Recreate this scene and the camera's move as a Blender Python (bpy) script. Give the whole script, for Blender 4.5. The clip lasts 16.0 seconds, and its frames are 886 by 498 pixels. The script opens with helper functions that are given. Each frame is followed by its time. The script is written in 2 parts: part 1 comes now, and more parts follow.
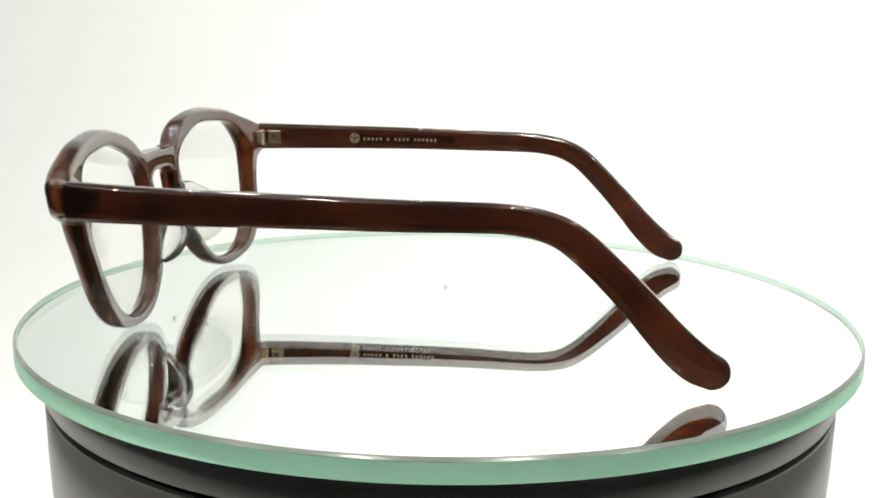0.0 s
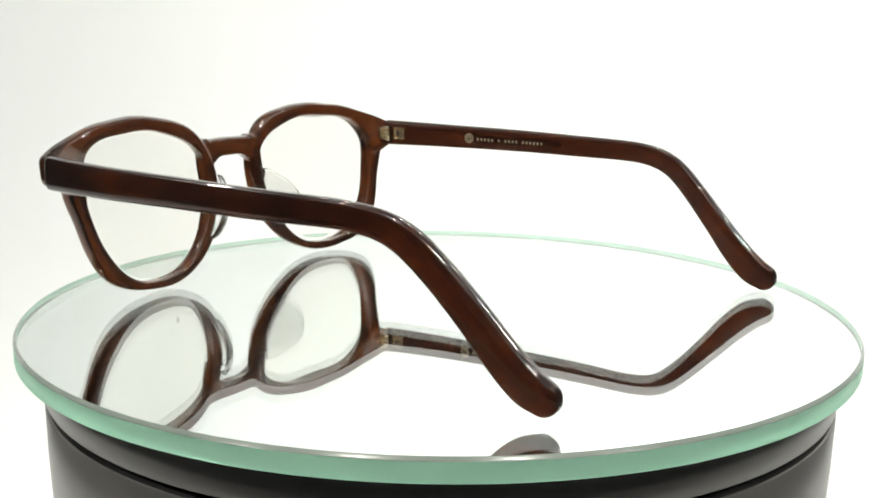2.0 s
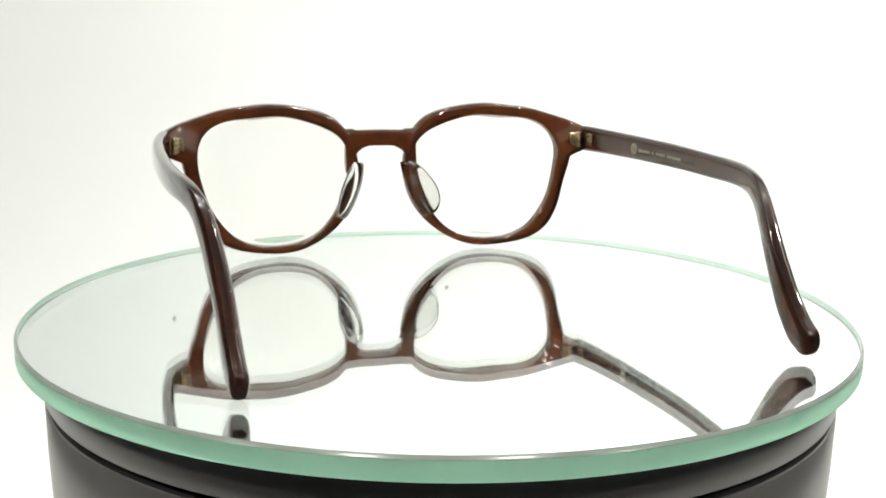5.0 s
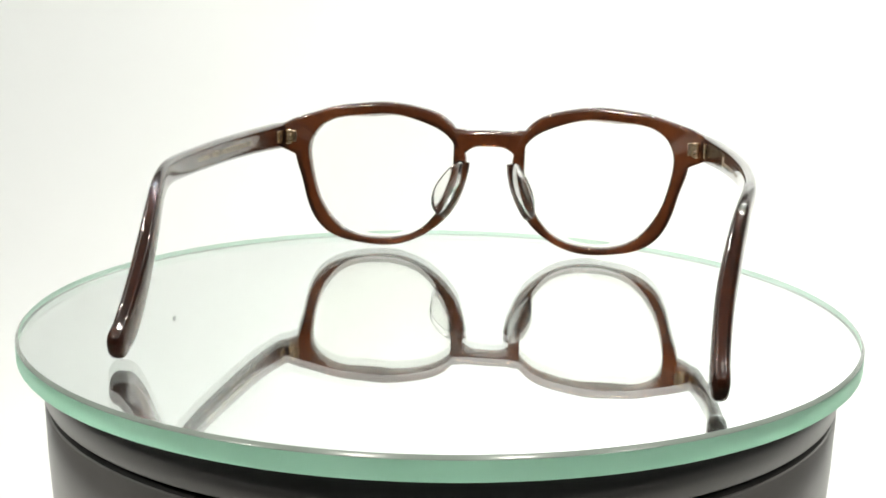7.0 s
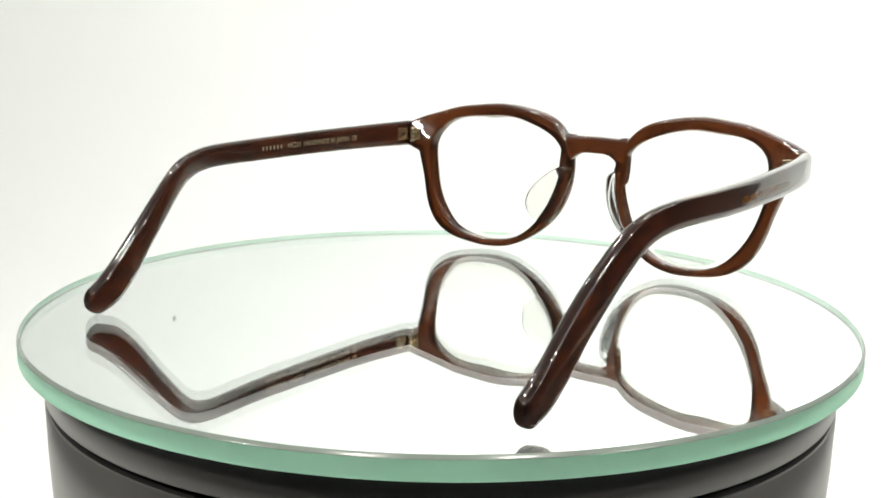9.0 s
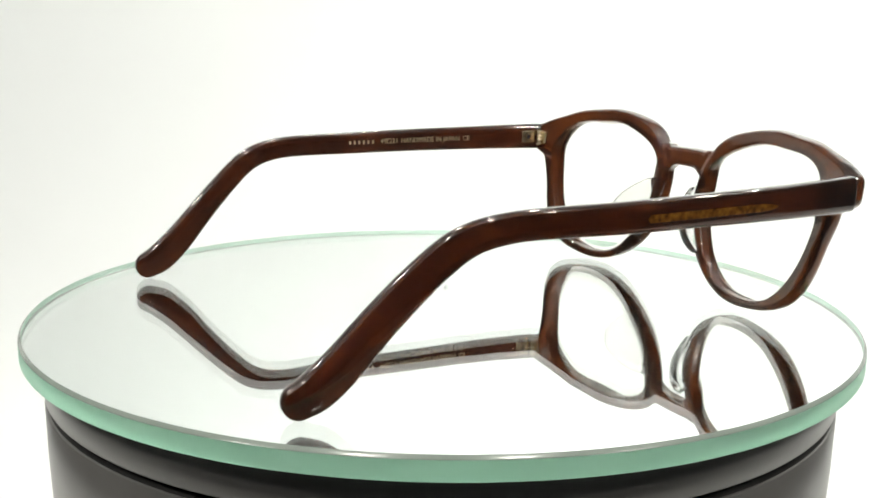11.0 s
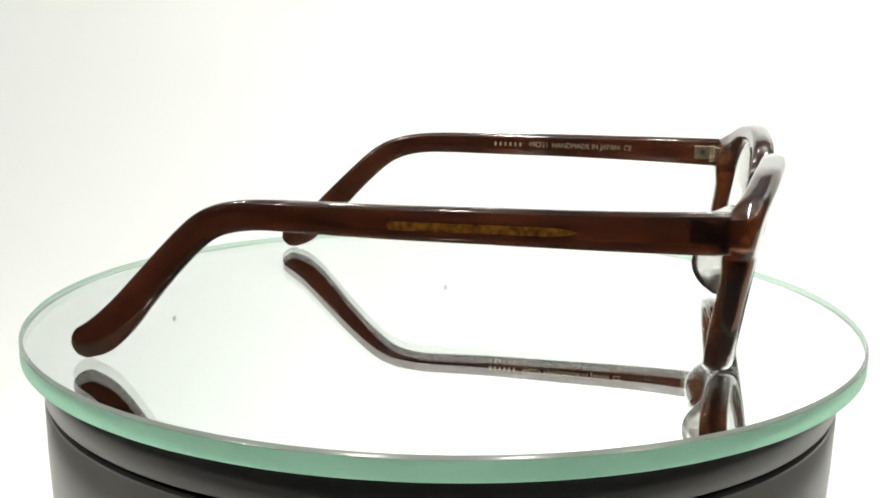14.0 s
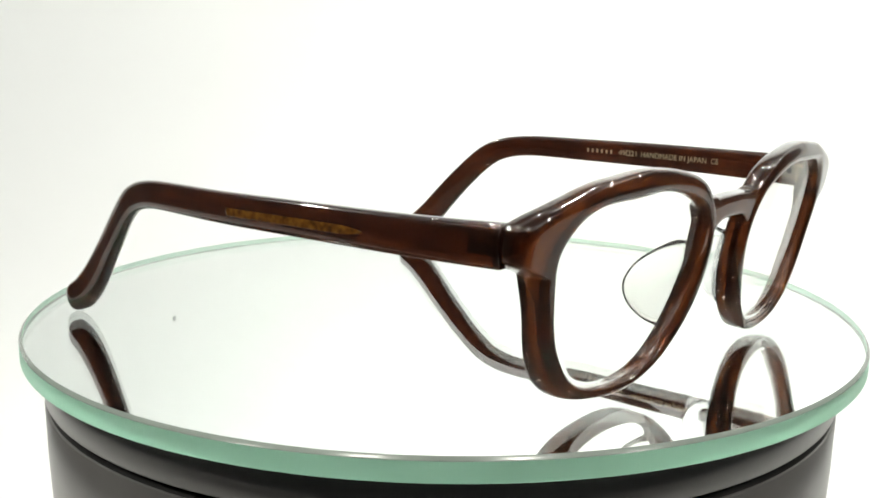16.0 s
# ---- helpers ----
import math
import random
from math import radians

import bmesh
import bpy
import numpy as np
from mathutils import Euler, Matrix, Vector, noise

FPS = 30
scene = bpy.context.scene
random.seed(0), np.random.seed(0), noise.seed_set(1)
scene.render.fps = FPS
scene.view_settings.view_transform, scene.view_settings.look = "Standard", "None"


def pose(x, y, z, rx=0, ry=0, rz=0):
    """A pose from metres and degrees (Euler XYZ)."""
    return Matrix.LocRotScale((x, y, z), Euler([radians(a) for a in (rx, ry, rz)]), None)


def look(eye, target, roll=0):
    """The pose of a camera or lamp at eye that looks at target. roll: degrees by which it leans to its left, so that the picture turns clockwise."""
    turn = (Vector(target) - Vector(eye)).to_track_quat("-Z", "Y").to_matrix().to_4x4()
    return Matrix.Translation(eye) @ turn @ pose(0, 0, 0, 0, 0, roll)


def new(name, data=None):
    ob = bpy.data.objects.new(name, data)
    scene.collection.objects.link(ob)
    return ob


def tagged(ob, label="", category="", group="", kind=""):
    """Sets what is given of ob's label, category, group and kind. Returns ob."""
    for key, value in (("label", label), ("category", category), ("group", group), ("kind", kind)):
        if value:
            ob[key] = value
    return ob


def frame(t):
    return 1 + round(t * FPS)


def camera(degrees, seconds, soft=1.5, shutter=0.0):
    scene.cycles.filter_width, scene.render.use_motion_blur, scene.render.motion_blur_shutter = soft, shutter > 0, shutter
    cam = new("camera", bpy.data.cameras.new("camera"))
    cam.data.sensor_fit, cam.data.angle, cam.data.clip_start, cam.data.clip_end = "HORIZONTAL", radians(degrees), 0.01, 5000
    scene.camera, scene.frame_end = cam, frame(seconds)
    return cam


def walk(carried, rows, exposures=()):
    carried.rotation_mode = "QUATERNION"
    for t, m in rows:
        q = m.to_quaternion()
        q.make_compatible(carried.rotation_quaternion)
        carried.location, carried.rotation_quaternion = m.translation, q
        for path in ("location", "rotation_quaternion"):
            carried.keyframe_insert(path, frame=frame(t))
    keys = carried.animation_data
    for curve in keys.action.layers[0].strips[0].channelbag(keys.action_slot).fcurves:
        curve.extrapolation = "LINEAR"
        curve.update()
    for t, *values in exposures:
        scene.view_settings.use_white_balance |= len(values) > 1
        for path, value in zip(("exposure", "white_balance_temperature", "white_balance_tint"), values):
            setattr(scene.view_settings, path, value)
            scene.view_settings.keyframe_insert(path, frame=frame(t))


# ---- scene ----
# ---- camera ----
SIZE = 0.96                  # the plan's millimetres to true millimetres, by the lens width of 49 mm
MM = 0.001 * SIZE
cam = camera(43.335, 16.0, 1.8)
AIM = look((0.0, -0.29403 * SIZE, 0.07571 * SIZE), (0.000106 * SIZE, 0.68550 * SIZE, -0.12562 * SIZE), 0.866)
walk(cam, [(0.0, AIM), (16.0, AIM)], [(0.0, 0.0), (16.0, 0.0)])

TURN_RATE = -13.2414         # degrees a second, clockwise from above

# ---- light: a lit white sweep with side wings and small LED spots, in a grey room ----
world = bpy.data.worlds.new("world")
scene.world = world
world.use_nodes = True
world.node_tree.nodes["Background"].inputs[0].default_value = (0.9, 0.95, 1.0, 1)
world.node_tree.nodes["Background"].inputs[1].default_value = 0.02


def area_lamp(name, eye, target, sx, sy, watts, colour=(1, 1, 1), shape="RECTANGLE", spread=180):
    data = bpy.data.lights.new(name, "AREA")
    data.shape, data.size, data.size_y = shape, sx, sy
    data.energy, data.color, data.spread = watts, colour, radians(spread)
    ob = new(name, data)
    ob.matrix_world = look(eye, target)
    return ob


area_lamp("backdrop_light", (0.46, 0.30, 0.78), (0.36, 1.20, 0.48), 0.95, 0.12, 9.5, (0.985, 1.0, 0.95), "RECTANGLE", 150)
for lx in (-0.60, -0.20, 0.20, 0.60):
    for ly in (-0.47, 0.05):
        area_lamp("led_spot", (lx, ly, 0.60), (lx * 0.4, 0.0, 0.0), 0.046, 0.046, 0.66, (1.0, 0.96, 0.87), "DISK", 118)
for lx in (-0.62, -0.37, -0.12, 0.12, 0.37, 0.62):
    area_lamp("led_spot", (lx + 0.08, 0.30, 0.74), (lx * 0.8 + 0.06, 0.45, -0.19), 0.030, 0.030, 0.66, (0.985, 1.0, 0.95), "DISK")


# ---- materials ----
def material(name):
    mat = bpy.data.materials.new(name)
    mat.use_nodes = True
    return mat, mat.node_tree.nodes, mat.node_tree.links, mat.node_tree.nodes["Principled BSDF"]


def noise_node(nodes, links, scale, detail=4.0, stretch=None):
    tex = nodes.new("ShaderNodeTexNoise")
    tex.inputs["Scale"].default_value, tex.inputs["Detail"].default_value = scale, detail
    coord = nodes.new("ShaderNodeTexCoord")
    if stretch:
        mapping = nodes.new("ShaderNodeMapping")
        mapping.inputs["Scale"].default_value = stretch
        links.new(coord.outputs["Object"], mapping.inputs["Vector"])
        links.new(mapping.outputs["Vector"], tex.inputs["Vector"])
    else:
        links.new(coord.outputs["Object"], tex.inputs["Vector"])
    return tex


def ramp_node(nodes, links, source, stops):
    ramp = nodes.new("ShaderNodeValToRGB")
    els = ramp.color_ramp.elements
    els[0].position, els[0].color = stops[0][0], (*stops[0][1], 1)
    els[1].position, els[1].color = stops[-1][0], (*stops[-1][1], 1)
    for pos, col in stops[1:-1]:
        e = els.new(pos)
        e.color = (*col, 1)
    links.new(source, ramp.inputs["Fac"])
    return ramp


def bump_on(nodes, links, bsdf, source, strength, distance):
    bump = nodes.new("ShaderNodeBump")
    bump.inputs["Strength"].default_value, bump.inputs["Distance"].default_value = strength, distance
    links.new(source, bump.inputs["Height"])
    links.new(bump.outputs["Normal"], bsdf.inputs["Normal"])


def acetate(name, stretch, through_share, clear_share, depth, amber_tint):
    """Deep brown acetate: dark pigment, a cloudy share that lets red-brown light through, and a clear amber share."""
    mat, nodes, links, b = material(name)
    streaks = noise_node(nodes, links, 850.0, 5.0, stretch)
    cloud = noise_node(nodes, links, 70.0, 3.0)
    total = nodes.new("ShaderNodeMix")
    total.inputs["Factor"].default_value = 0.45
    links.new(streaks.outputs["Fac"], total.inputs[2])
    links.new(cloud.outputs["Fac"], total.inputs[3])
    dark = ramp_node(nodes, links, total.outputs[0], [(0.38, (0.016, 0.0070, 0.0058)), (0.62, (0.050, 0.0175, 0.0105))])
    tint = ramp_node(nodes, links, total.outputs[0],
                     [(at, tuple(c * depth for c in col)) for at, col in
                      ((0.38, (0.014, 0.0034, 0.0022)), (0.47, (0.030, 0.0072, 0.0040)), (0.53, (0.044, 0.0105, 0.0052)), (0.62, (0.125, 0.032, 0.0105)))])
    wear = noise_node(nodes, links, 900.0, 3.0)
    cloudy = nodes.new("ShaderNodeBsdfPrincipled")
    amber = nodes.new("ShaderNodeBsdfPrincipled")
    for shader in (b, cloudy):
        shader.inputs["Roughness"].default_value = 0.26
        shader.inputs["IOR"].default_value = 1.45
        shader.inputs["Specular IOR Level"].default_value = 0.05
        shader.inputs["Coat Weight"].default_value = 1.0
        shader.inputs["Coat Roughness"].default_value = 0.02
        shader.inputs["Coat IOR"].default_value = 1.49
        bump_on(nodes, links, shader, wear.outputs["Fac"], 0.02, 0.0001)
    links.new(dark.outputs["Color"], b.inputs["Base Color"])
    links.new(tint.outputs["Color"], cloudy.inputs["Base Color"])
    cloudy.inputs["Transmission Weight"].default_value = 1.0
    amber.inputs["Base Color"].default_value = (*amber_tint, 1)
    amber.inputs["Roughness"].default_value = 0.012
    amber.inputs["IOR"].default_value = 1.49
    amber.inputs["Transmission Weight"].default_value = 1.0
    mix = nodes.new("ShaderNodeMixShader")
    mix.inputs["Fac"].default_value = through_share
    links.new(b.outputs["BSDF"], mix.inputs[1])
    links.new(cloudy.outputs["BSDF"], mix.inputs[2])
    last = nodes.new("ShaderNodeMixShader")
    last.inputs["Fac"].default_value = clear_share
    links.new(mix.outputs["Shader"], last.inputs[1])
    links.new(amber.outputs["BSDF"], last.inputs[2])
    links.new(last.outputs["Shader"], nodes["Material Output"].inputs["Surface"])
    return mat


ACETATE_FRONT = acetate("brown acetate front", (1.0, 1.0, 1.0), 0.62, 0.33, 1.55, (0.20, 0.056, 0.008))
ACETATE_TEMPLE = acetate("brown acetate temple", (1.0, 0.12, 1.0), 0.60, 0.22, 1.25, (0.072, 0.016, 0.0023))


def clear(name, colour, ior, rough=0.0):
    mat, nodes, links, b = material(name)
    b.inputs["Base Color"].default_value = (*colour, 1)
    b.inputs["Roughness"].default_value = rough
    b.inputs["IOR"].default_value = ior
    b.inputs["Transmission Weight"].default_value = 1.0
    return mat


LENS = clear("clear lens", (0.940, 0.934, 0.908), 1.17)
PAD = clear("clear nose pad acetate", (0.86, 0.86, 0.85), 1.34, 0.10)
PLATE_GLASS = clear("plate glass", (0.955, 0.985, 0.97), 1.5)


def metal(name, colour, rough):
    mat, nodes, links, b = material(name)
    tex = noise_node(nodes, links, 1500.0, 4.0)
    ramp = ramp_node(nodes, links, tex.outputs["Fac"], [(0.3, tuple(c * 0.82 for c in colour)), (0.7, colour)])
    links.new(ramp.outputs["Color"], b.inputs["Base Color"])
    b.inputs["Metallic"].default_value, b.inputs["Roughness"].default_value = 1.0, rough
    bump_on(nodes, links, b, tex.outputs["Fac"], 0.06, 0.0001)
    return mat


SILVERING = material("silvered mirror")[0]
SILVERING.node_tree.nodes["Principled BSDF"].inputs["Base Color"].default_value = (0.965, 0.975, 0.97, 1)
SILVERING.node_tree.nodes["Principled BSDF"].inputs["Metallic"].default_value = 1.0
SILVERING.node_tree.nodes["Principled BSDF"].inputs["Roughness"].default_value = 0.0
HINGE = metal("hinge nickel", (0.82, 0.67, 0.46), 0.26)
FOIL = metal("stamped gold foil", (0.66, 0.57, 0.39), 0.33)
FOIL.node_tree.nodes["Principled BSDF"].inputs["Metallic"].default_value = 0.6


def edge_glass():
    mat, nodes, links, b = material("green glass edge")
    tex = noise_node(nodes, links, 60.0, 3.0)
    ramp = ramp_node(nodes, links, tex.outputs["Fac"], [(0.3, (0.46, 0.82, 0.63)), (0.7, (0.49, 0.84, 0.66))])
    links.new(ramp.outputs["Color"], b.inputs["Base Color"])
    b.inputs["Roughness"].default_value = 0.08
    b.inputs["IOR"].default_value = 1.5
    b.inputs["Transmission Weight"].default_value = 1.0
    tr = nodes.new("ShaderNodeBsdfTranslucent")
    links.new(ramp.outputs["Color"], tr.inputs["Color"])
    mix = nodes.new("ShaderNodeMixShader")
    mix.inputs["Fac"].default_value = 0.72
    links.new(b.outputs["BSDF"], mix.inputs[1])
    links.new(tr.outputs["BSDF"], mix.inputs[2])
    links.new(mix.outputs["Shader"], nodes["Material Output"].inputs["Surface"])
    return mat


EDGE = edge_glass()


def ground_bevel():
    mat, nodes, links, b = material("ground glass bevel")
    tex = noise_node(nodes, links, 120.0, 4.0)
    ramp = ramp_node(nodes, links, tex.outputs["Fac"], [(0.3, (0.50, 0.60, 0.54)), (0.7, (0.58, 0.68, 0.62))])
    links.new(ramp.outputs["Color"], b.inputs["Base Color"])
    b.inputs["Roughness"].default_value = 0.18
    b.inputs["Transmission Weight"].default_value = 0.6
    return mat


BEVEL = ground_bevel()


def plain(name, dark, light, scale, rough, bump=0.0, spec=0.5):
    mat, nodes, links, b = material(name)
    tex = noise_node(nodes, links, scale, 6.0)
    ramp = ramp_node(nodes, links, tex.outputs["Fac"], [(0.3, dark), (0.7, light)])
    links.new(ramp.outputs["Color"], b.inputs["Base Color"])
    b.inputs["Roughness"].default_value = rough
    b.inputs["Specular IOR Level"].default_value = spec
    if bump:
        fine = noise_node(nodes, links, scale * 12, 3.0)
        bump_on(nodes, links, b, fine.outputs["Fac"], bump, 0.0003)
    return mat


CORE = plain("gilt core wire", (0.050, 0.019, 0.0045), (0.23, 0.095, 0.015), 700.0, 0.12)
BLACK = plain("satin black plastic", (0.128, 0.125, 0.123), (0.155, 0.152, 0.150), 40.0, 0.28, 0.07)
DIRT = plain("grey dirt", (0.40, 0.41, 0.40), (0.50, 0.51, 0.50), 300.0, 0.9)
# near-black that paints in the shade of plate gap and groove; also colours hinge slot
GAP_SHADE = plain("near-black gap and slot shade", (0.006, 0.006, 0.006), (0.009, 0.009, 0.009), 40.0, 0.7)
TENT = plain("white tent fabric", (0.80, 0.81, 0.80), (0.83, 0.835, 0.825), 3.0, 0.9, 0.05, 0.2)
ROOM = plain("grey room paint", (0.20, 0.20, 0.20), (0.23, 0.23, 0.23), 2.0, 0.85)


# ---- mesh helpers ----
def part(name, bm, mat, parent=None, label="", smooth=True, upward=False):
    me = bpy.data.meshes.new(name)
    bmesh.ops.recalc_face_normals(bm, faces=bm.faces)
    if upward:
        for f in bm.faces:
            f.normal_update()
            if f.normal.z < 0:
                f.normal_flip()
    bm.to_mesh(me)
    bm.free()
    for poly in me.polygons:
        poly.use_smooth = smooth
    me.materials.append(mat)
    ob = new(name, me)
    if parent:
        ob.parent = parent
    if label:
        tagged(ob, label)
    return ob


def ring_loft(bm, rings, closed=False, caps=True):
    """Quads between rings of points (mm); closed joins the last ring to the first."""
    loops = [[bm.verts.new((x * MM, y * MM, z * MM)) for x, y, z in ring] for ring in rings]
    n = len(loops[0])
    pairs = list(zip(loops, loops[1:] + loops[:1])) if closed else list(zip(loops, loops[1:]))
    for a, b in pairs:
        for i in range(n):
            j = (i + 1) % n
            bm.faces.new((a[i], a[j], b[j], b[i]))
    if caps and not closed:
        bm.faces.new(loops[0][::-1])
        bm.faces.new(loops[-1])
    return loops


def lathe(bm, profile, steps=256):
    """Turns a profile of (radius, height) in mm round the z axis."""
    rings = []
    for k in range(steps):
        a = 2 * math.pi * k / steps
        rings.append([bm.verts.new((r * MM * math.cos(a), r * MM * math.sin(a), z * MM)) for r, z in profile])
    for a, b in zip(rings, rings[1:] + rings[:1]):
        for i in range(len(profile) - 1):
            bm.faces.new((a[i], b[i], b[i + 1], a[i + 1]))
    return rings


def squircle(n, hw, hh, power):
    """Points round a rounded rectangle of half sizes hw and hh."""
    out = []
    for k in range(n):
        a = 2 * math.pi * (k + 0.5) / n
        c, s = math.cos(a), math.sin(a)
        out.append((hw * math.copysign(abs(c) ** (2 / power), c), hh * math.copysign(abs(s) ** (2 / power), s)))
    return out


def spline(keys, u):
    """Catmull-Rom through keys of (u, value, ...) at u."""
    k = max(i for i in range(len(keys) - 1) if keys[i][0] <= u or i == 0)
    p1, p2 = keys[k], keys[k + 1]
    p0 = keys[k - 1] if k else p1
    p3 = keys[k + 2] if k + 2 < len(keys) else p2
    t = (u - p1[0]) / (p2[0] - p1[0])
    out = []
    for i in range(1, len(p1)):
        m1 = (p2[i] - p0[i]) / (p2[0] - p0[0]) * (p2[0] - p1[0])
        m2 = (p3[i] - p1[i]) / (p3[0] - p1[0]) * (p2[0] - p1[0])
        h = t * t
        c = h * t
        out.append((2 * c - 3 * h + 1) * p1[i] + (c - 2 * h + t) * m1 + (3 * h - 2 * c) * p2[i] + (c - h) * m2)
    return out


def box(bm, x0, x1, y0, y1, z0, z1, bevel=0.0):
    vs = [bm.verts.new((x * MM, y * MM, z * MM)) for x in (x0, x1) for y in (y0, y1) for z in (z0, z1)]
    faces = [(0, 1, 3, 2), (4, 6, 7, 5), (0, 4, 5, 1), (2, 3, 7, 6), (0, 2, 6, 4), (1, 5, 7, 3)]
    made = [bm.faces.new([vs[i] for i in f]) for f in faces]
    if bevel:
        edges = list({e for f in made for e in f.edges})
        bmesh.ops.bevel(bm, geom=edges, offset=bevel * MM, segments=2, affect="EDGES", profile=0.5)


def knob(bm, m, r, h, n=16):
    """A closed cylinder along the local z of m (mm)."""
    rings = []
    for z, k in ((0, 1.0), (h * 0.8, 1.0), (h, 0.8)):
        ring = []
        for i in range(n):
            a = 2 * math.pi * i / n
            v = m @ Vector((r * k * math.cos(a), r * k * math.sin(a), z))
            ring.append((v.x, v.y, v.z))
        rings.append(ring)
    ring_loft(bm, rings)


# ---- the tent and the room ----
def slab(name, x0, x1, y0, y1, z0, z1, mat, label):
    bm = bmesh.new()
    box(bm, x0 * 1000, x1 * 1000, y0 * 1000, y1 * 1000, z0 * 1000, z1 * 1000)
    return tagged(part(name, bm, mat, None, "", False), label, "tent" if mat is TENT else "room", "", "structure")


def sweep_backdrop():
    """A white sheet that runs from the table up the back of the tent in one curve."""
    bm = bmesh.new()
    profile = [(-0.16, -0.192), (0.3, -0.192), (0.62, -0.192)]
    for k in range(1, 13):
        a = math.pi / 2 * k / 12
        profile.append((0.62 + 0.33 * math.sin(a), 0.138 - 0.33 * math.cos(a)))
    profile += [(0.95, 0.5), (0.95, 0.9)]
    thick = [(y, z - 0.004) if z < 0.1 else (y + 0.004, z) for y, z in profile]
    rows = []
    for x in (-0.8, 0.8):
        rows.append([bm.verts.new((x, y, z)) for y, z in profile + thick[::-1]])
    n = len(rows[0])
    for i in range(n):
        j = (i + 1) % n
        bm.faces.new((rows[0][i], rows[0][j], rows[1][j], rows[1][i]))
    return tagged(part("backdrop", bm, TENT), "seamless bright white paper sweep behind the turntable", "backdrop", "", "structure")


def speck(x, z, r, parent):
    """A small grey fleck of dirt on the upright part of the sweep."""
    bm = bmesh.new()
    n = 14
    rim = [(x + r * (1 + 0.25 * math.sin(3 * k + x * 90)) * math.cos(2 * math.pi * k / n), z + r * (1 + 0.2 * math.cos(5 * k)) * math.sin(2 * math.pi * k / n))
           for k in range(n)]
    hub = bm.verts.new((x, 0.9480, z))
    ring = [bm.verts.new((px, 0.9492, pz)) for px, pz in rim]
    foot = [bm.verts.new((px, 0.9502, pz)) for px, pz in rim]
    for k in range(n):
        bm.faces.new((hub, ring[k], ring[(k + 1) % n]))
        bm.faces.new((ring[k], foot[k], foot[(k + 1) % n], ring[(k + 1) % n]))
    part("speck", bm, DIRT, parent, "small grey fleck of dirt")


SWEEP = sweep_backdrop()
for sx, sz, sr in ((0.004, 0.2237, 0.0023), (-0.3056, 0.2649, 0.0024), (-0.3406, 0.2344, 0.0010)):
    speck(sx, sz, sr, SWEEP)
slab("wall_left", -0.82, -0.804, 0.50, 0.97, -0.25, 0.92, TENT, "white side wing of the photo backdrop")
slab("wall_right", 0.804, 0.82, 0.50, 0.97, -0.25, 0.92, TENT, "white side wing of the photo backdrop")
slab("floor", -1.6, 1.6, -2.0, 1.2, -0.75, -0.70, ROOM, "plain grey room floor under the tent")
slab("ceiling", -1.6, 1.6, -2.0, 1.2, 1.5, 1.55, ROOM, "plain grey room ceiling")
slab("room_wall_front", -1.6, 1.6, -2.05, -2.0, -0.7, 1.5, ROOM, "plain grey room wall facing the tent")
slab("room_wall_back", -1.6, 1.6, 1.2, 1.25, -0.7, 1.5, ROOM, "plain grey room wall behind the tent")
slab("room_wall_left", -1.65, -1.6, -2.0, 1.2, -0.7, 1.5, ROOM, "plain grey room side wall")
slab("room_wall_right", 1.6, 1.65, -2.0, 1.2, -0.7, 1.5, ROOM, "plain grey room side wall")


# ---- the turntable ----
def turntable_base():
    base = tagged(new("turntable_base"), "satin black cylindrical turntable base with a thin groove", "turntable")
    base.location = (0, 0, -200.0 * MM)
    up = 200.0
    # added near-black disc: the shade under the mirror plate, put in as colour
    bm = bmesh.new()
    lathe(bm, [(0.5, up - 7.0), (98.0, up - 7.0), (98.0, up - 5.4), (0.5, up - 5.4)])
    part("plate_gap_shade", bm, GAP_SHADE, base, "thin near-black disc added as the shade in the gap under the plate")
    bm = bmesh.new()
    lathe(bm, [(0.5, up - 6.2), (101.95, up - 6.2), (102.85, up - 6.9), (102.85, up - 14.9), (102.45, up - 15.3), (100.4, up - 15.3), (0.5, up - 15.3)])
    part("rotating_collar", bm, BLACK, base, "black upper collar")
    # covers the housing's top in near-black, so the groove's shade is painted in
    bm = bmesh.new()
    lathe(bm, [(0.5, up - 15.25), (99.0, up - 15.25), (99.0, up - 16.95), (102.25, up - 16.95), (102.25, up - 17.08), (0.5, up - 17.08)])
    part("groove_shade_ring", bm, GAP_SHADE, base, "near-black ring painted as the shade in the groove between collar and housing")
    bm = bmesh.new()
    lathe(bm, [(0.5, up - 17.1), (102.45, up - 17.1), (102.85, up - 17.5), (102.65, up - 30.0), (101.95, up - 46.0), (100.95, up - 64.0), (99.6, up - 90.0), (99.0, 0.0), (0.5, 0.0)])
    part("housing", bm, BLACK, base, "black lower housing that tapers downward")
    return base


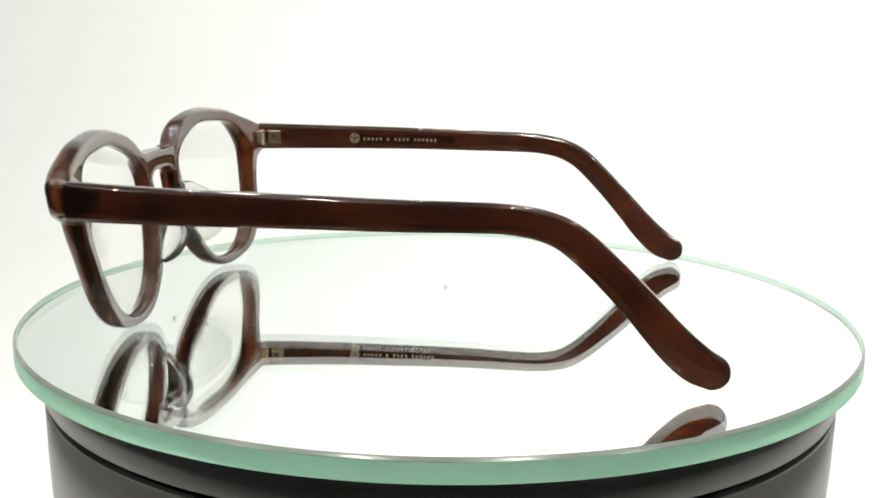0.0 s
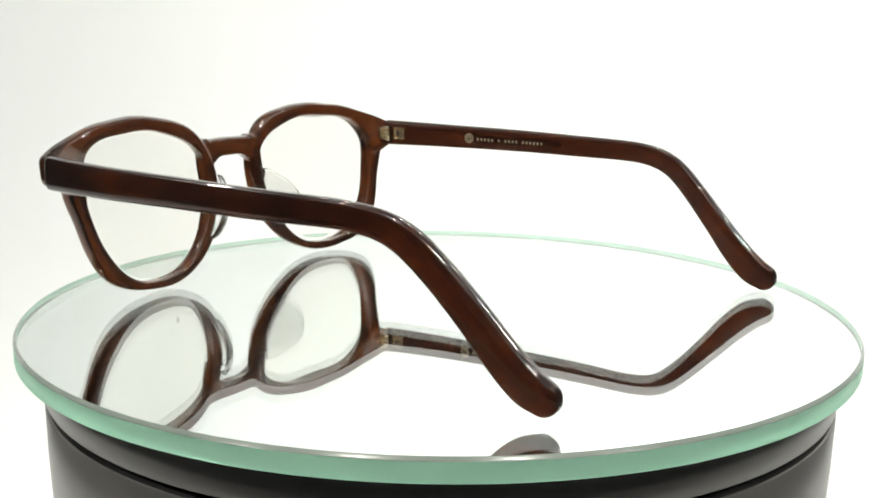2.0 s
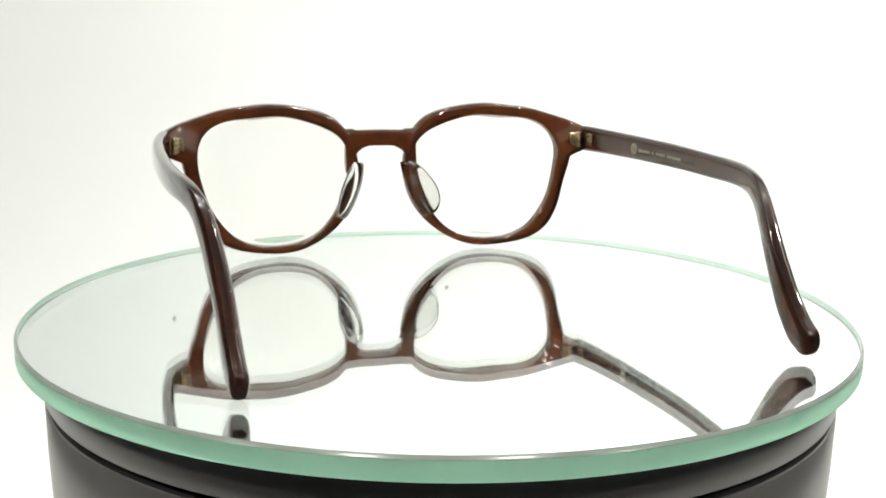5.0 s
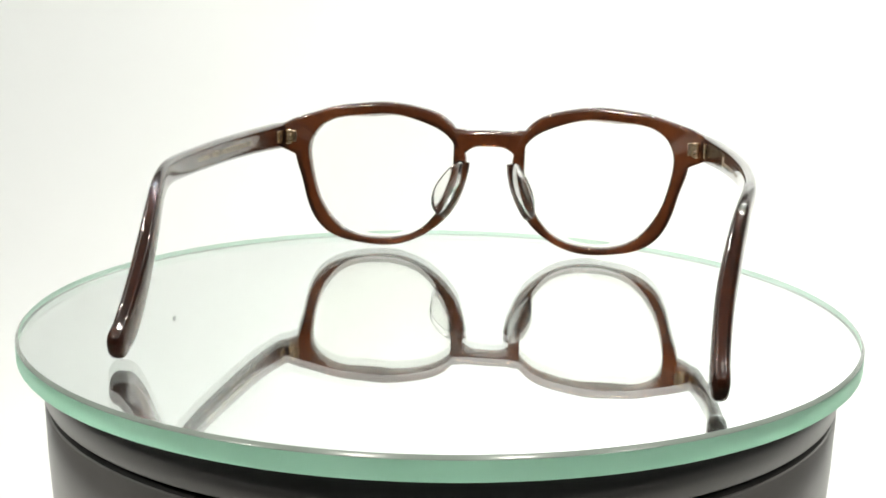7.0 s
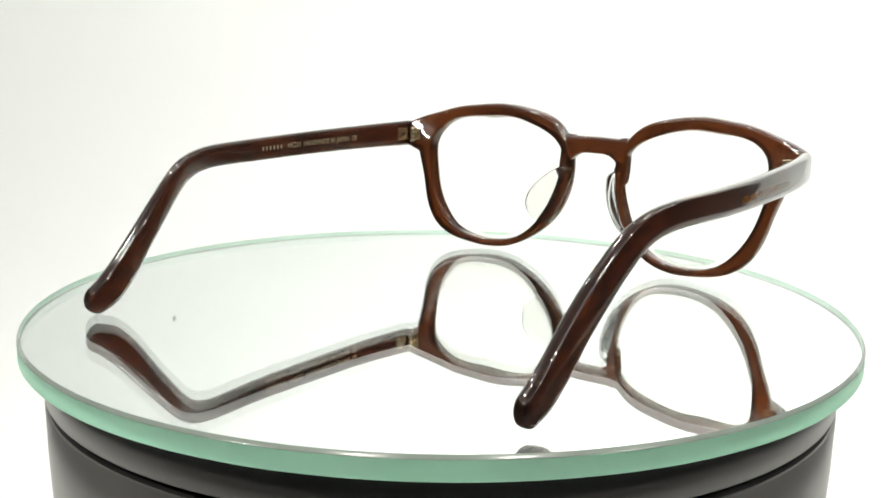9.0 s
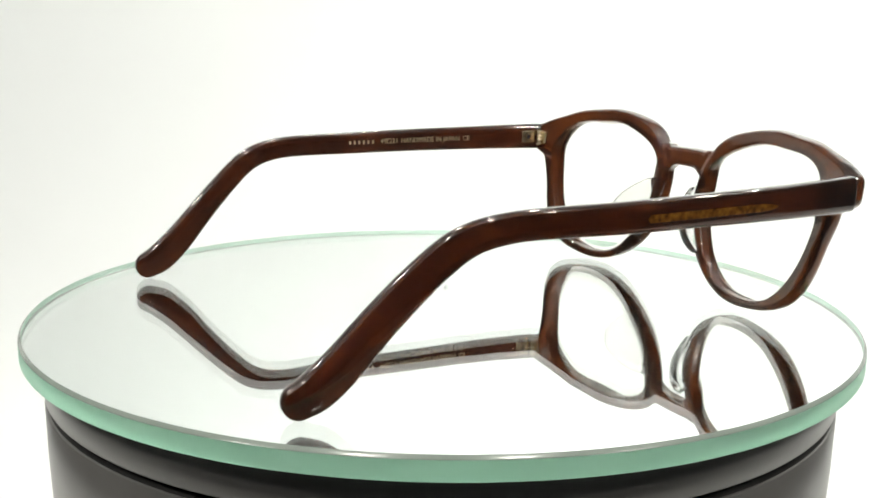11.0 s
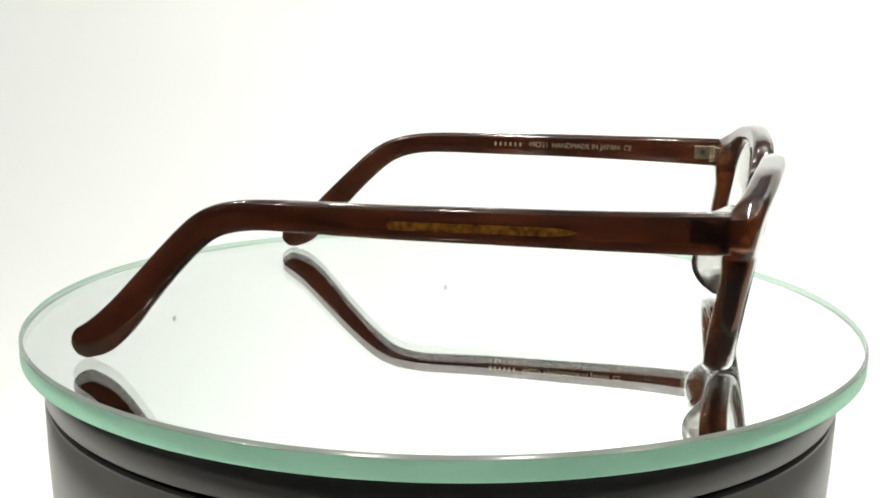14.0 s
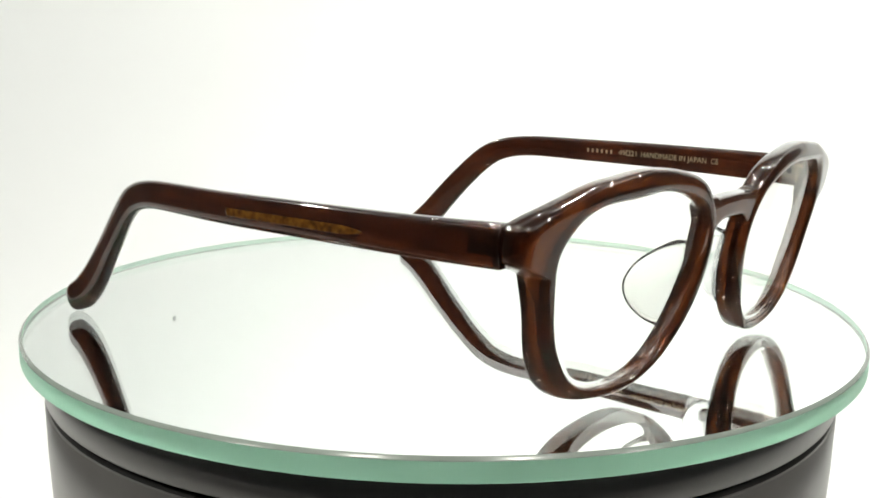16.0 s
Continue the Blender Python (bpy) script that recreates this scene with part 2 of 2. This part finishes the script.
def mirror_plate():
    plate = tagged(new("mirror_plate"), "round mirrored glass turntable plate with a polished green edge", "mirror plate")
    bm = bmesh.new()
    lathe(bm, [(0.0001, 0.0), (40.0, 0.0), (80.0, 0.0), (107.8, 0.0)])
    bmesh.ops.remove_doubles(bm, verts=bm.verts, dist=1e-6)
    part("glass_surface", bm, PLATE_GLASS, plate, "clear glass upper surface", False, True)
    bm = bmesh.new()
    lathe(bm, [(107.8, 0.0), (108.45, -0.62), (108.55, -0.8)], 360)
    part("bevel", bm, BEVEL, plate, "grey-green ground bevel of the glass")
    bm = bmesh.new()
    lathe(bm, [(108.55, -0.8), (108.55, -4.8), (108.25, -5.15), (107.85, -5.25)], 360)
    part("glass_edge", bm, EDGE, plate, "pale green polished glass edge")
    bm = bmesh.new()
    lathe(bm, [(0.0001, -5.2), (60.0, -5.2), (107.85, -5.2)])
    bmesh.ops.remove_doubles(bm, verts=bm.verts, dist=1e-6)
    part("silver_backing", bm, SILVERING, plate, "silvered mirror backing", False, True)
    return plate


# ---- the eyeglasses: x to the wearer's right, y forward, z up, in mm ----
def mid_depth(x, z):
    """The curved, tilted middle surface of the front; x is positive on the wearer's right."""
    return 10.03 + 0.001 * x - 5.8 * (x / 64) ** 2 + 0.188 * (z - 36)


INNER = (22.88, -0.29, 0.77, 1.62, 0.57, -0.33, 1.22, -0.61, 0.10, -0.23, 0.33, -0.23, -0.17)
OUTER = (26.44, -0.01, 1.43, 2.46, 0.41, -0.29, 1.14, -0.48, 0.32, -0.33, 0.28, -0.18, 0.15)
LENS_X, LENS_Z = 36.5, 23.55


# local swellings of the two outlines: amount in mm, direction and spread in degrees
INNER_LUMPS = ((1.1, 155, 18), (-0.5, 12, 18), (-0.75, -88, 34), (-0.9, -36, 20), (-0.6, -142, 20))
OUTER_LUMPS = ((-0.9, 0, 14), (1.1, 138, 18), (0.5, 90, 30), (-0.3, -90, 34))


def rim_radius(c, a):
    r = c[0] + sum(c[2 * k - 1] * math.cos(k * a) + c[2 * k] * math.sin(k * a) for k in range(1, 7))
    for amount, where, spread in INNER_LUMPS if c is INNER else OUTER_LUMPS:
        off = (math.degrees(a) - where + 180) % 360 - 180
        r += amount * math.exp(-(off / spread) ** 2)
    return r


# the outline of the end piece, by direction from the lens centre in degrees
END_PIECE = [(9.0, 25.5), (11.5, 26.9), (13.5, 28.6), (14.8, 31.6), (15.6, 34.6), (16.8, 36.3), (21.0, 37.5), (24.8, 38.2), (26.6, 37.9), (29.0, 36.8),
             (33.5, 34.8), (38.6, 32.6), (45.0, 30.4), (52.3, 28.6), (62.0, 26.6), (70.0, 25.1), (80.0, 23.9), (92.0, 22.6)]


def outer_radius(a):
    r = rim_radius(OUTER, a)
    deg = math.degrees(a) % 360
    if END_PIECE[0][0] <= deg <= END_PIECE[-1][0]:
        e = spline(END_PIECE, deg)[0]
        r = 0.5 * (r + e + math.sqrt((r - e) ** 2 + 0.6)) if deg > 30 else max(r, e)
    return r


def rounded_bar(front, back, steps=5):
    """Round a bar's section: pairs from -1 to 1 across and along, with larger radii at the front."""
    pts = []
    for sx, sy, r in ((1, 1, front), (-1, 1, front), (-1, -1, back), (1, -1, back)):
        start = {(1, 1): 0, (-1, 1): 90, (-1, -1): 180, (1, -1): 270}[(sx, sy)]
        for k in range(steps):
            t = radians(start + 90 * k / (steps - 1))
            pts.append((sx, sy, r, math.cos(t), math.sin(t)))
    return pts


def rim_rings(side):
    rings = []
    turns = [radians(d) for d in range(0, 9)] + [radians(9 + 0.4 * k) for k in range(50)] + [radians(d) for d in range(29, 360)]
    for a in turns:
        r0, r1 = rim_radius(INNER, a), outer_radius(a)
        rc, hw = (r0 + r1) / 2, (r1 - r0) / 2
        brow = 2.1 * math.exp(-(((math.degrees(a) - 80 + 180) % 360 - 180) / 45) ** 2)
        ring = []
        corner = math.exp(-(((math.degrees(a) - 22 + 180) % 360 - 180) / 9) ** 2)
        section = [(sx * (hw - rad) + rad * c, sy * (2.55 - rad) + rad * q)
                   for sx, sy, rad, c, q in rounded_bar(min(0.93 * hw, 1.75 + 0.75 * corner), min(0.6 * hw, 0.65 - 0.35 * corner), 7)]
        # points along the outer side, which is gently crowned
        low, high = section[-1][1], section[0][1]
        section += [(hw, low + (high - low) * k / 6) for k in range(1, 6)]
        for u, v in section:
            if u > 0:
                u -= 0.55 * (v / 2.55) ** 2 * min(1.0, hw / 2.0)
            ahead = max(0.0, v / 2.55)
            v *= 1.27 if v > 0 else 1.0
            r = rc + u - brow * ahead * (hw - u) / (2 * hw)
            x, z = LENS_X + r * math.cos(a), LENS_Z + r * math.sin(a)
            back = 1.5 * corner * max(0.0, -v / 2.55)
            ring.append((side * x, mid_depth(side * x, z) + v - back, z))
        rings.append(ring)
    return rings


def front_frame():
    bm = bmesh.new()
    for side in (1, -1):
        ring_loft(bm, rim_rings(side), closed=True)
    # keyhole bridge
    rings = []
    for k in range(25):
        x = -12.0 + k
        ax = abs(x)
        top = 39.7 - 0.02 * ax + (0.5 if ax > 8 else 0)
        low = 34.3 - max(0.0, ax - 3.0) ** 2 * 0.09 - (max(0.0, ax - 8) * 0.5)
        zc, hz = (top + low) / 2, (top - low) / 2
        rings.append([(x, mid_depth(x, zc + w) + 0.1 + v, zc + w) for v, w in squircle(20, 2.45, hz, 5)])
    ring_loft(bm, rings)
    ob = part("front_frame", bm, ACETATE_FRONT, None, "glossy translucent dark brown acetate front with keyhole bridge")
    mod = ob.modifiers.new("fuse", "REMESH")
    mod.mode, mod.voxel_size, mod.use_smooth_shade = "VOXEL", 0.00017, True
    mod = ob.modifiers.new("polish", "SMOOTH")
    mod.factor, mod.iterations = 0.5, 26
    return ob


def lens(side, parent):
    """A thin curved lens that fills the rim's opening."""
    bm = bmesh.new()
    n, m = 96, 10
    layers = []
    for depth in (0.75, -0.75):
        rows = []
        for j in range(1, m + 1):
            row = []
            for k in range(n):
                a = 2 * math.pi * k / n
                r = (rim_radius(INNER, a) + 0.95) * j / m
                x, z = LENS_X + r * math.cos(a), LENS_Z + r * math.sin(a)
                dome = 1.4 * (1 - (j / m) ** 2)
                row.append(bm.verts.new((side * x * MM, (mid_depth(side * x, z) + 0.2 + depth + dome) * MM, z * MM)))
            rows.append(row)
        hub_y = mid_depth(side * LENS_X, LENS_Z) + 0.2 + depth + 1.4
        hub = bm.verts.new((side * LENS_X * MM, hub_y * MM, LENS_Z * MM))
        for k in range(n):
            bm.faces.new((hub, rows[0][k], rows[0][(k + 1) % n]))
        for p, q in zip(rows, rows[1:]):
            for k in range(n):
                bm.faces.new((p[k], q[k], q[(k + 1) % n], p[(k + 1) % n]))
        layers.append(rows[-1])
    for k in range(n):
        j = (k + 1) % n
        bm.faces.new((layers[0][k], layers[1][k], layers[1][j], layers[0][j]))
    ob = part("lens", bm, LENS, parent, "clear demo lens")
    ob.visible_shadow = False
    return ob


def nose_pad(side, parent):
    """A clear fin on the nasal flank that swells backward and outward."""
    rings = []
    for k in range(25):
        u = k / 24
        x0, z0 = 7.4 + 0.6 * u + 5.6 * u * u, 29.2 - 17.0 * u
        y0 = mid_depth(side * x0, z0) - 1.6
        reach = 10.7 * math.sin(math.pi * min(1.0, 0.05 + 0.935 * u)) ** 0.62 + 0.3
        ring = []
        for p, q in squircle(18, 0.5, 1.15, 2.6):
            f = p + 0.5
            bend = f * f
            ring.append((side * (x0 + 7.1 * bend * reach / 10.7 + q * (1.5 - 0.8 * f)), y0 - reach * f, z0 - 1.4 * f * (u - 0.3) + q * 0.25))
        rings.append(ring)
    bm = bmesh.new()
    ring_loft(bm, rings)
    return part("nose_pad", bm, PAD, parent, "clear acetate nose pad")


# temple centre line: way along it, y, z, half height
TEMPLE_LINE = [(0, 0.5, 36.65, 4.3), (20, -20.4, 36.62, 3.95), (45, -46.3, 36.65, 3.65), (70, -71.9, 36.45, 3.4), (85, -86.6, 36.4, 3.25),
               (93, -94.1, 36.0, 3.2), (100, -100.9, 34.6, 3.3), (107, -106.4, 31.8, 3.45), (116, -113.3, 25.65, 3.55), (126, -121.1, 17.55, 3.8),
               (134, -127.7, 10.35, 4.2), (140, -132.9, 5.8, 4.3), (144, -136.5, 4.0, 3.85)]
SIDEWAYS = {1: [(-143.0, 68.2), (-133.0, 68.3), (-122.0, 69.3), (-112.0, 71.4), (-105.0, 73.1), (-93.0, 75.4), (-80.0, 76.5), (-59.0, 76.9),
                (-32.0, 75.3), (-12.0, 72.9), (3.0, 70.0)],
            -1: [(-143.0, 62.5), (-133.0, 63.2), (-122.0, 64.0), (-112.0, 65.5), (-105.0, 67.0), (-93.0, 69.5), (-80.0, 71.3), (-59.0, 72.6),
                 (-28.0, 72.9), (-12.0, 72.0), (3.0, 69.9)]}


def temple_x(side, y):
    return spline(SIDEWAYS[side], max(-143.0, min(3.0, y)))[0]


def temple(side, parent):
    rings = []
    stations = [-0.7, -0.5, -0.25] + [144 * k / 110 for k in range(111)] + [144 + 4.6 * math.sin(math.pi / 2 * k / 8) for k in range(1, 9)]
    for s in stations:
        u = min(max(s, 0.0), 144.0)
        y, z, hh = spline(TEMPLE_LINE, u)
        ya, za, _ = spline(TEMPLE_LINE, max(0.0, u - 0.4))
        yb, zb, _ = spline(TEMPLE_LINE, min(144.0, u + 0.4))
        d = math.hypot(yb - ya, zb - za)
        ty, tz = (yb - ya) / d, (zb - za) / d
        over = (s - u) * (0.8 if s > 0 else 1.0)
        y, z = y + ty * over, z + tz * over
        shrink = math.sqrt(max(0.004, 1 - (over / 3.7) ** 2)) if s > 0 else 1 - 0.035 * over * over
        thick = 2.0 - 0.45 * min(1.0, u / 100) + 0.65 * max(0.0, min(1.0, (u - 98) / 24))
        ring = []
        for p, q in squircle(28, thick * (0.35 + 0.65 * shrink), hh * shrink, 3.3 - 0.5 * min(1, u / 130)):
            yy, zz = y - tz * q, z + ty * q
            ring.append((side * (temple_x(side, yy) + p), yy, zz))
        rings.append(ring)
    bm = bmesh.new()
    ring_loft(bm, rings)
    return part("temple", bm, ACETATE_TEMPLE, parent, "glossy dark brown acetate temple with bent ear tip")


def core_wire(side, arm, near, far):
    """The flat gilt core that shows along the outer side of the temple."""
    rings = []
    for k in range(61):
        y = near + (far - near) * k / 60
        taper = min(1.0, max(0.02, min((y - far) / 0.5, (near - y) * 0.2)) ** 0.5)
        _, z, _ = spline(TEMPLE_LINE, -y + 0.5)
        half = 2.0 - 0.45 * min(1.0, (0.5 - y) / 100)
        x = temple_x(side, y) + half - 0.44
        rings.append([(side * (x + p), y, z - 0.35 + q) for p, q in squircle(22, 0.47, 1.0 * taper, 7)])
    bm = bmesh.new()
    ring_loft(bm, rings)
    part("core_wire", bm, CORE, arm, "gilt core wire showing along the temple")


def temple_inner(side, y):
    u = max(0.0, 0.5 - y)
    return temple_x(side, y) - (2.0 - 0.45 * min(1.0, u / 100))


def hinge(side, front, arm):
    """Barrel hinge: a plate on the front, a plate let into the temple, barrels and a screw."""
    bm = bmesh.new()
    y = 0.41
    box(bm, side * 64.3, side * 66.2, y - 0.8, y + 0.9, 34.6, 38.7, 0.3)
    plate = part("hinge_plate", bm, HINGE, front, "worn nickel hinge plate", False)
    for z in (34.1, 35.4, 36.7, 38.0):
        bm = bmesh.new()
        knob(bm, Matrix.Translation((side * 66.8, y - 1.2, z)), 1.1, 1.0, 20)
        part("hinge_barrel", bm, HINGE, plate)
    bm = bmesh.new()
    xi = temple_inner(side, -4)
    box(bm, side * (xi - 0.35), side * (xi + 0.15), -6.6, -0.9, 34.6, 38.7, 0.25)
    plate = part("hinge_plate", bm, HINGE, arm, "worn nickel hinge plate", False)
    bm = bmesh.new()
    box(bm, side * (xi - 0.42), side * (xi - 0.2), -4.7, -3.3, 36.0, 37.4, 0.1)
    part("screw_slot", bm, GAP_SHADE, plate, "dark square hinge slot", False)


def on_temple(bm, side, start, z0, ahead):
    """Lays flat artwork (x along, y up, in mm) on the inner face of a temple."""
    for v in bm.verts:
        y = start + ahead * v.co.x
        z = z0 + v.co.y
        v.co = Vector((side * (temple_inner(side, y) - 0.05 - v.co.z), y, z)) * MM


def glyphs(words, size):
    data = bpy.data.curves.new("words", "FONT")
    data.body, data.size, data.resolution_u = words, size, 3
    ob = new("words", data)
    me = bpy.data.meshes.new_from_object(ob.evaluated_get(bpy.context.evaluated_depsgraph_get()))
    bm = bmesh.new()
    bm.from_mesh(me)
    bpy.data.objects.remove(ob)
    width = max(v.co.x for v in bm.verts)
    return bm, width


def stamp_bars(spans, height, low, side, start, z0, ahead, arm):
    """Bars of worn foil, one for each letter of a brand stamp."""
    for a, b in spans:
        bm = bmesh.new()
        bm.faces.new([bm.verts.new(p) for p in ((a, low, 0), (b, low, 0), (b, low + height, 0), (a, low + height, 0))])
        on_temple(bm, side, start, z0, ahead)
        part("brand_bar", bm, FOIL, arm, "", False)


def frame_bars(bm, a, b, z0, z1, w):
    for x0, x1, y0, y1 in ((a, b, z0, z0 + w), (a, b, z1 - w, z1), (a, a + w, z0 + w, z1 - w), (b - w, b, z0 + w, z1 - w)):
        vs = [bm.verts.new(p) for p in ((x0, y0, 0), (x1, y0, 0), (x1, y1, 0), (x0, y1, 0))]
        bm.faces.new(vs)


def inscriptions(right, left):
    # left temple: a brand bar, then size, origin and mark
    stamp_bars([(k * 1.62, k * 1.62 + 0.62) for k in range(6)], 1.15, 0.1, -1, -69.9, 36.0, 1, left)
    for words, start, wide in (("49", -58.9, 2.3), ("21", -54.7, 1.9), ("HANDMADE IN JAPAN", -51.4, 21.6), ("CE", -28.5, 2.5)):
        bm, width = glyphs(words, 2.3)
        for v in bm.verts:
            v.co.x *= wide / width
        on_temple(bm, -1, start, 36.0, 1)
        part("lettering", bm, FOIL, left, "worn gold stamped lettering", False)
    bm = bmesh.new()
    frame_bars(bm, 0, 1.5, 0.0, 1.6, 0.22)
    on_temple(bm, -1, -56.4, 36.0, 1)
    part("size_box", bm, FOIL, left, "gold stamped square", False)
    # right temple: a round emblem and brand bars
    bm = bmesh.new()
    n = 32
    rings = [[bm.verts.new((r * math.cos(2 * math.pi * k / n), r * math.sin(2 * math.pi * k / n), 0)) for k in range(n)] for r in (1.3, 1.62)]
    for k in range(n):
        bm.faces.new((rings[0][k], rings[0][(k + 1) % n], rings[1][(k + 1) % n], rings[1][k]))
    for k in range(6):
        a = math.pi / 3 * k + 0.3
        c = Vector((0.75 * math.cos(a), 0.75 * math.sin(a), 0))
        bm.faces.new([bm.verts.new(c + Vector((0.34 * math.cos(b), 0.34 * math.sin(b), 0))) for b in (0, 1.05, 2.09, 3.14, 4.19, 5.24)])
    on_temple(bm, 1, -30.9, 36.5, -1)
    part("emblem", bm, FOIL, right, "round gold stamped emblem", False)
    spans, x = [], 3.0
    for count in (5, 1, 4, 6):
        for k in range(count):
            spans.append((x, x + 0.62))
            x += 1.36
        x += 1.1
    stamp_bars(spans, 0.85, 0.0, 1, -30.9, 35.9, -1, right)


def eyeglasses():
    thing = tagged(new("eyeglasses"), "dark brown translucent acetate eyeglasses with open temples on the mirror plate", "eyeglasses")
    front = front_frame()
    front.parent = thing
    arms = {}
    for side in (1, -1):
        lens(side, thing)
        nose_pad(side, front)
        arms[side] = temple(side, thing)
        if side == 1:
            core_wire(side, arms[side], -27.0, -64.2)
        hinge(side, front, arms[side])
    inscriptions(arms[1], arms[-1])
    return thing


turntable_base()
PLATE = mirror_plate()
GLASSES = eyeglasses()
PLACED = pose(-0.07016 * SIZE, 0.01032 * SIZE, 0.0, 0, 0, 82.6125)
OFF_CENTRE = Matrix.Translation((-0.00052, -0.00039, 0))


def motions():
    times = [0.5 * k for k in range(33)]
    turns = [(t, pose(0, 0, 0, 0, 0, TURN_RATE * t)) for t in times]
    walk(PLATE, [(t, m @ OFF_CENTRE) for t, m in turns])
    walk(GLASSES, [(t, m @ PLACED) for t, m in turns])


motions()
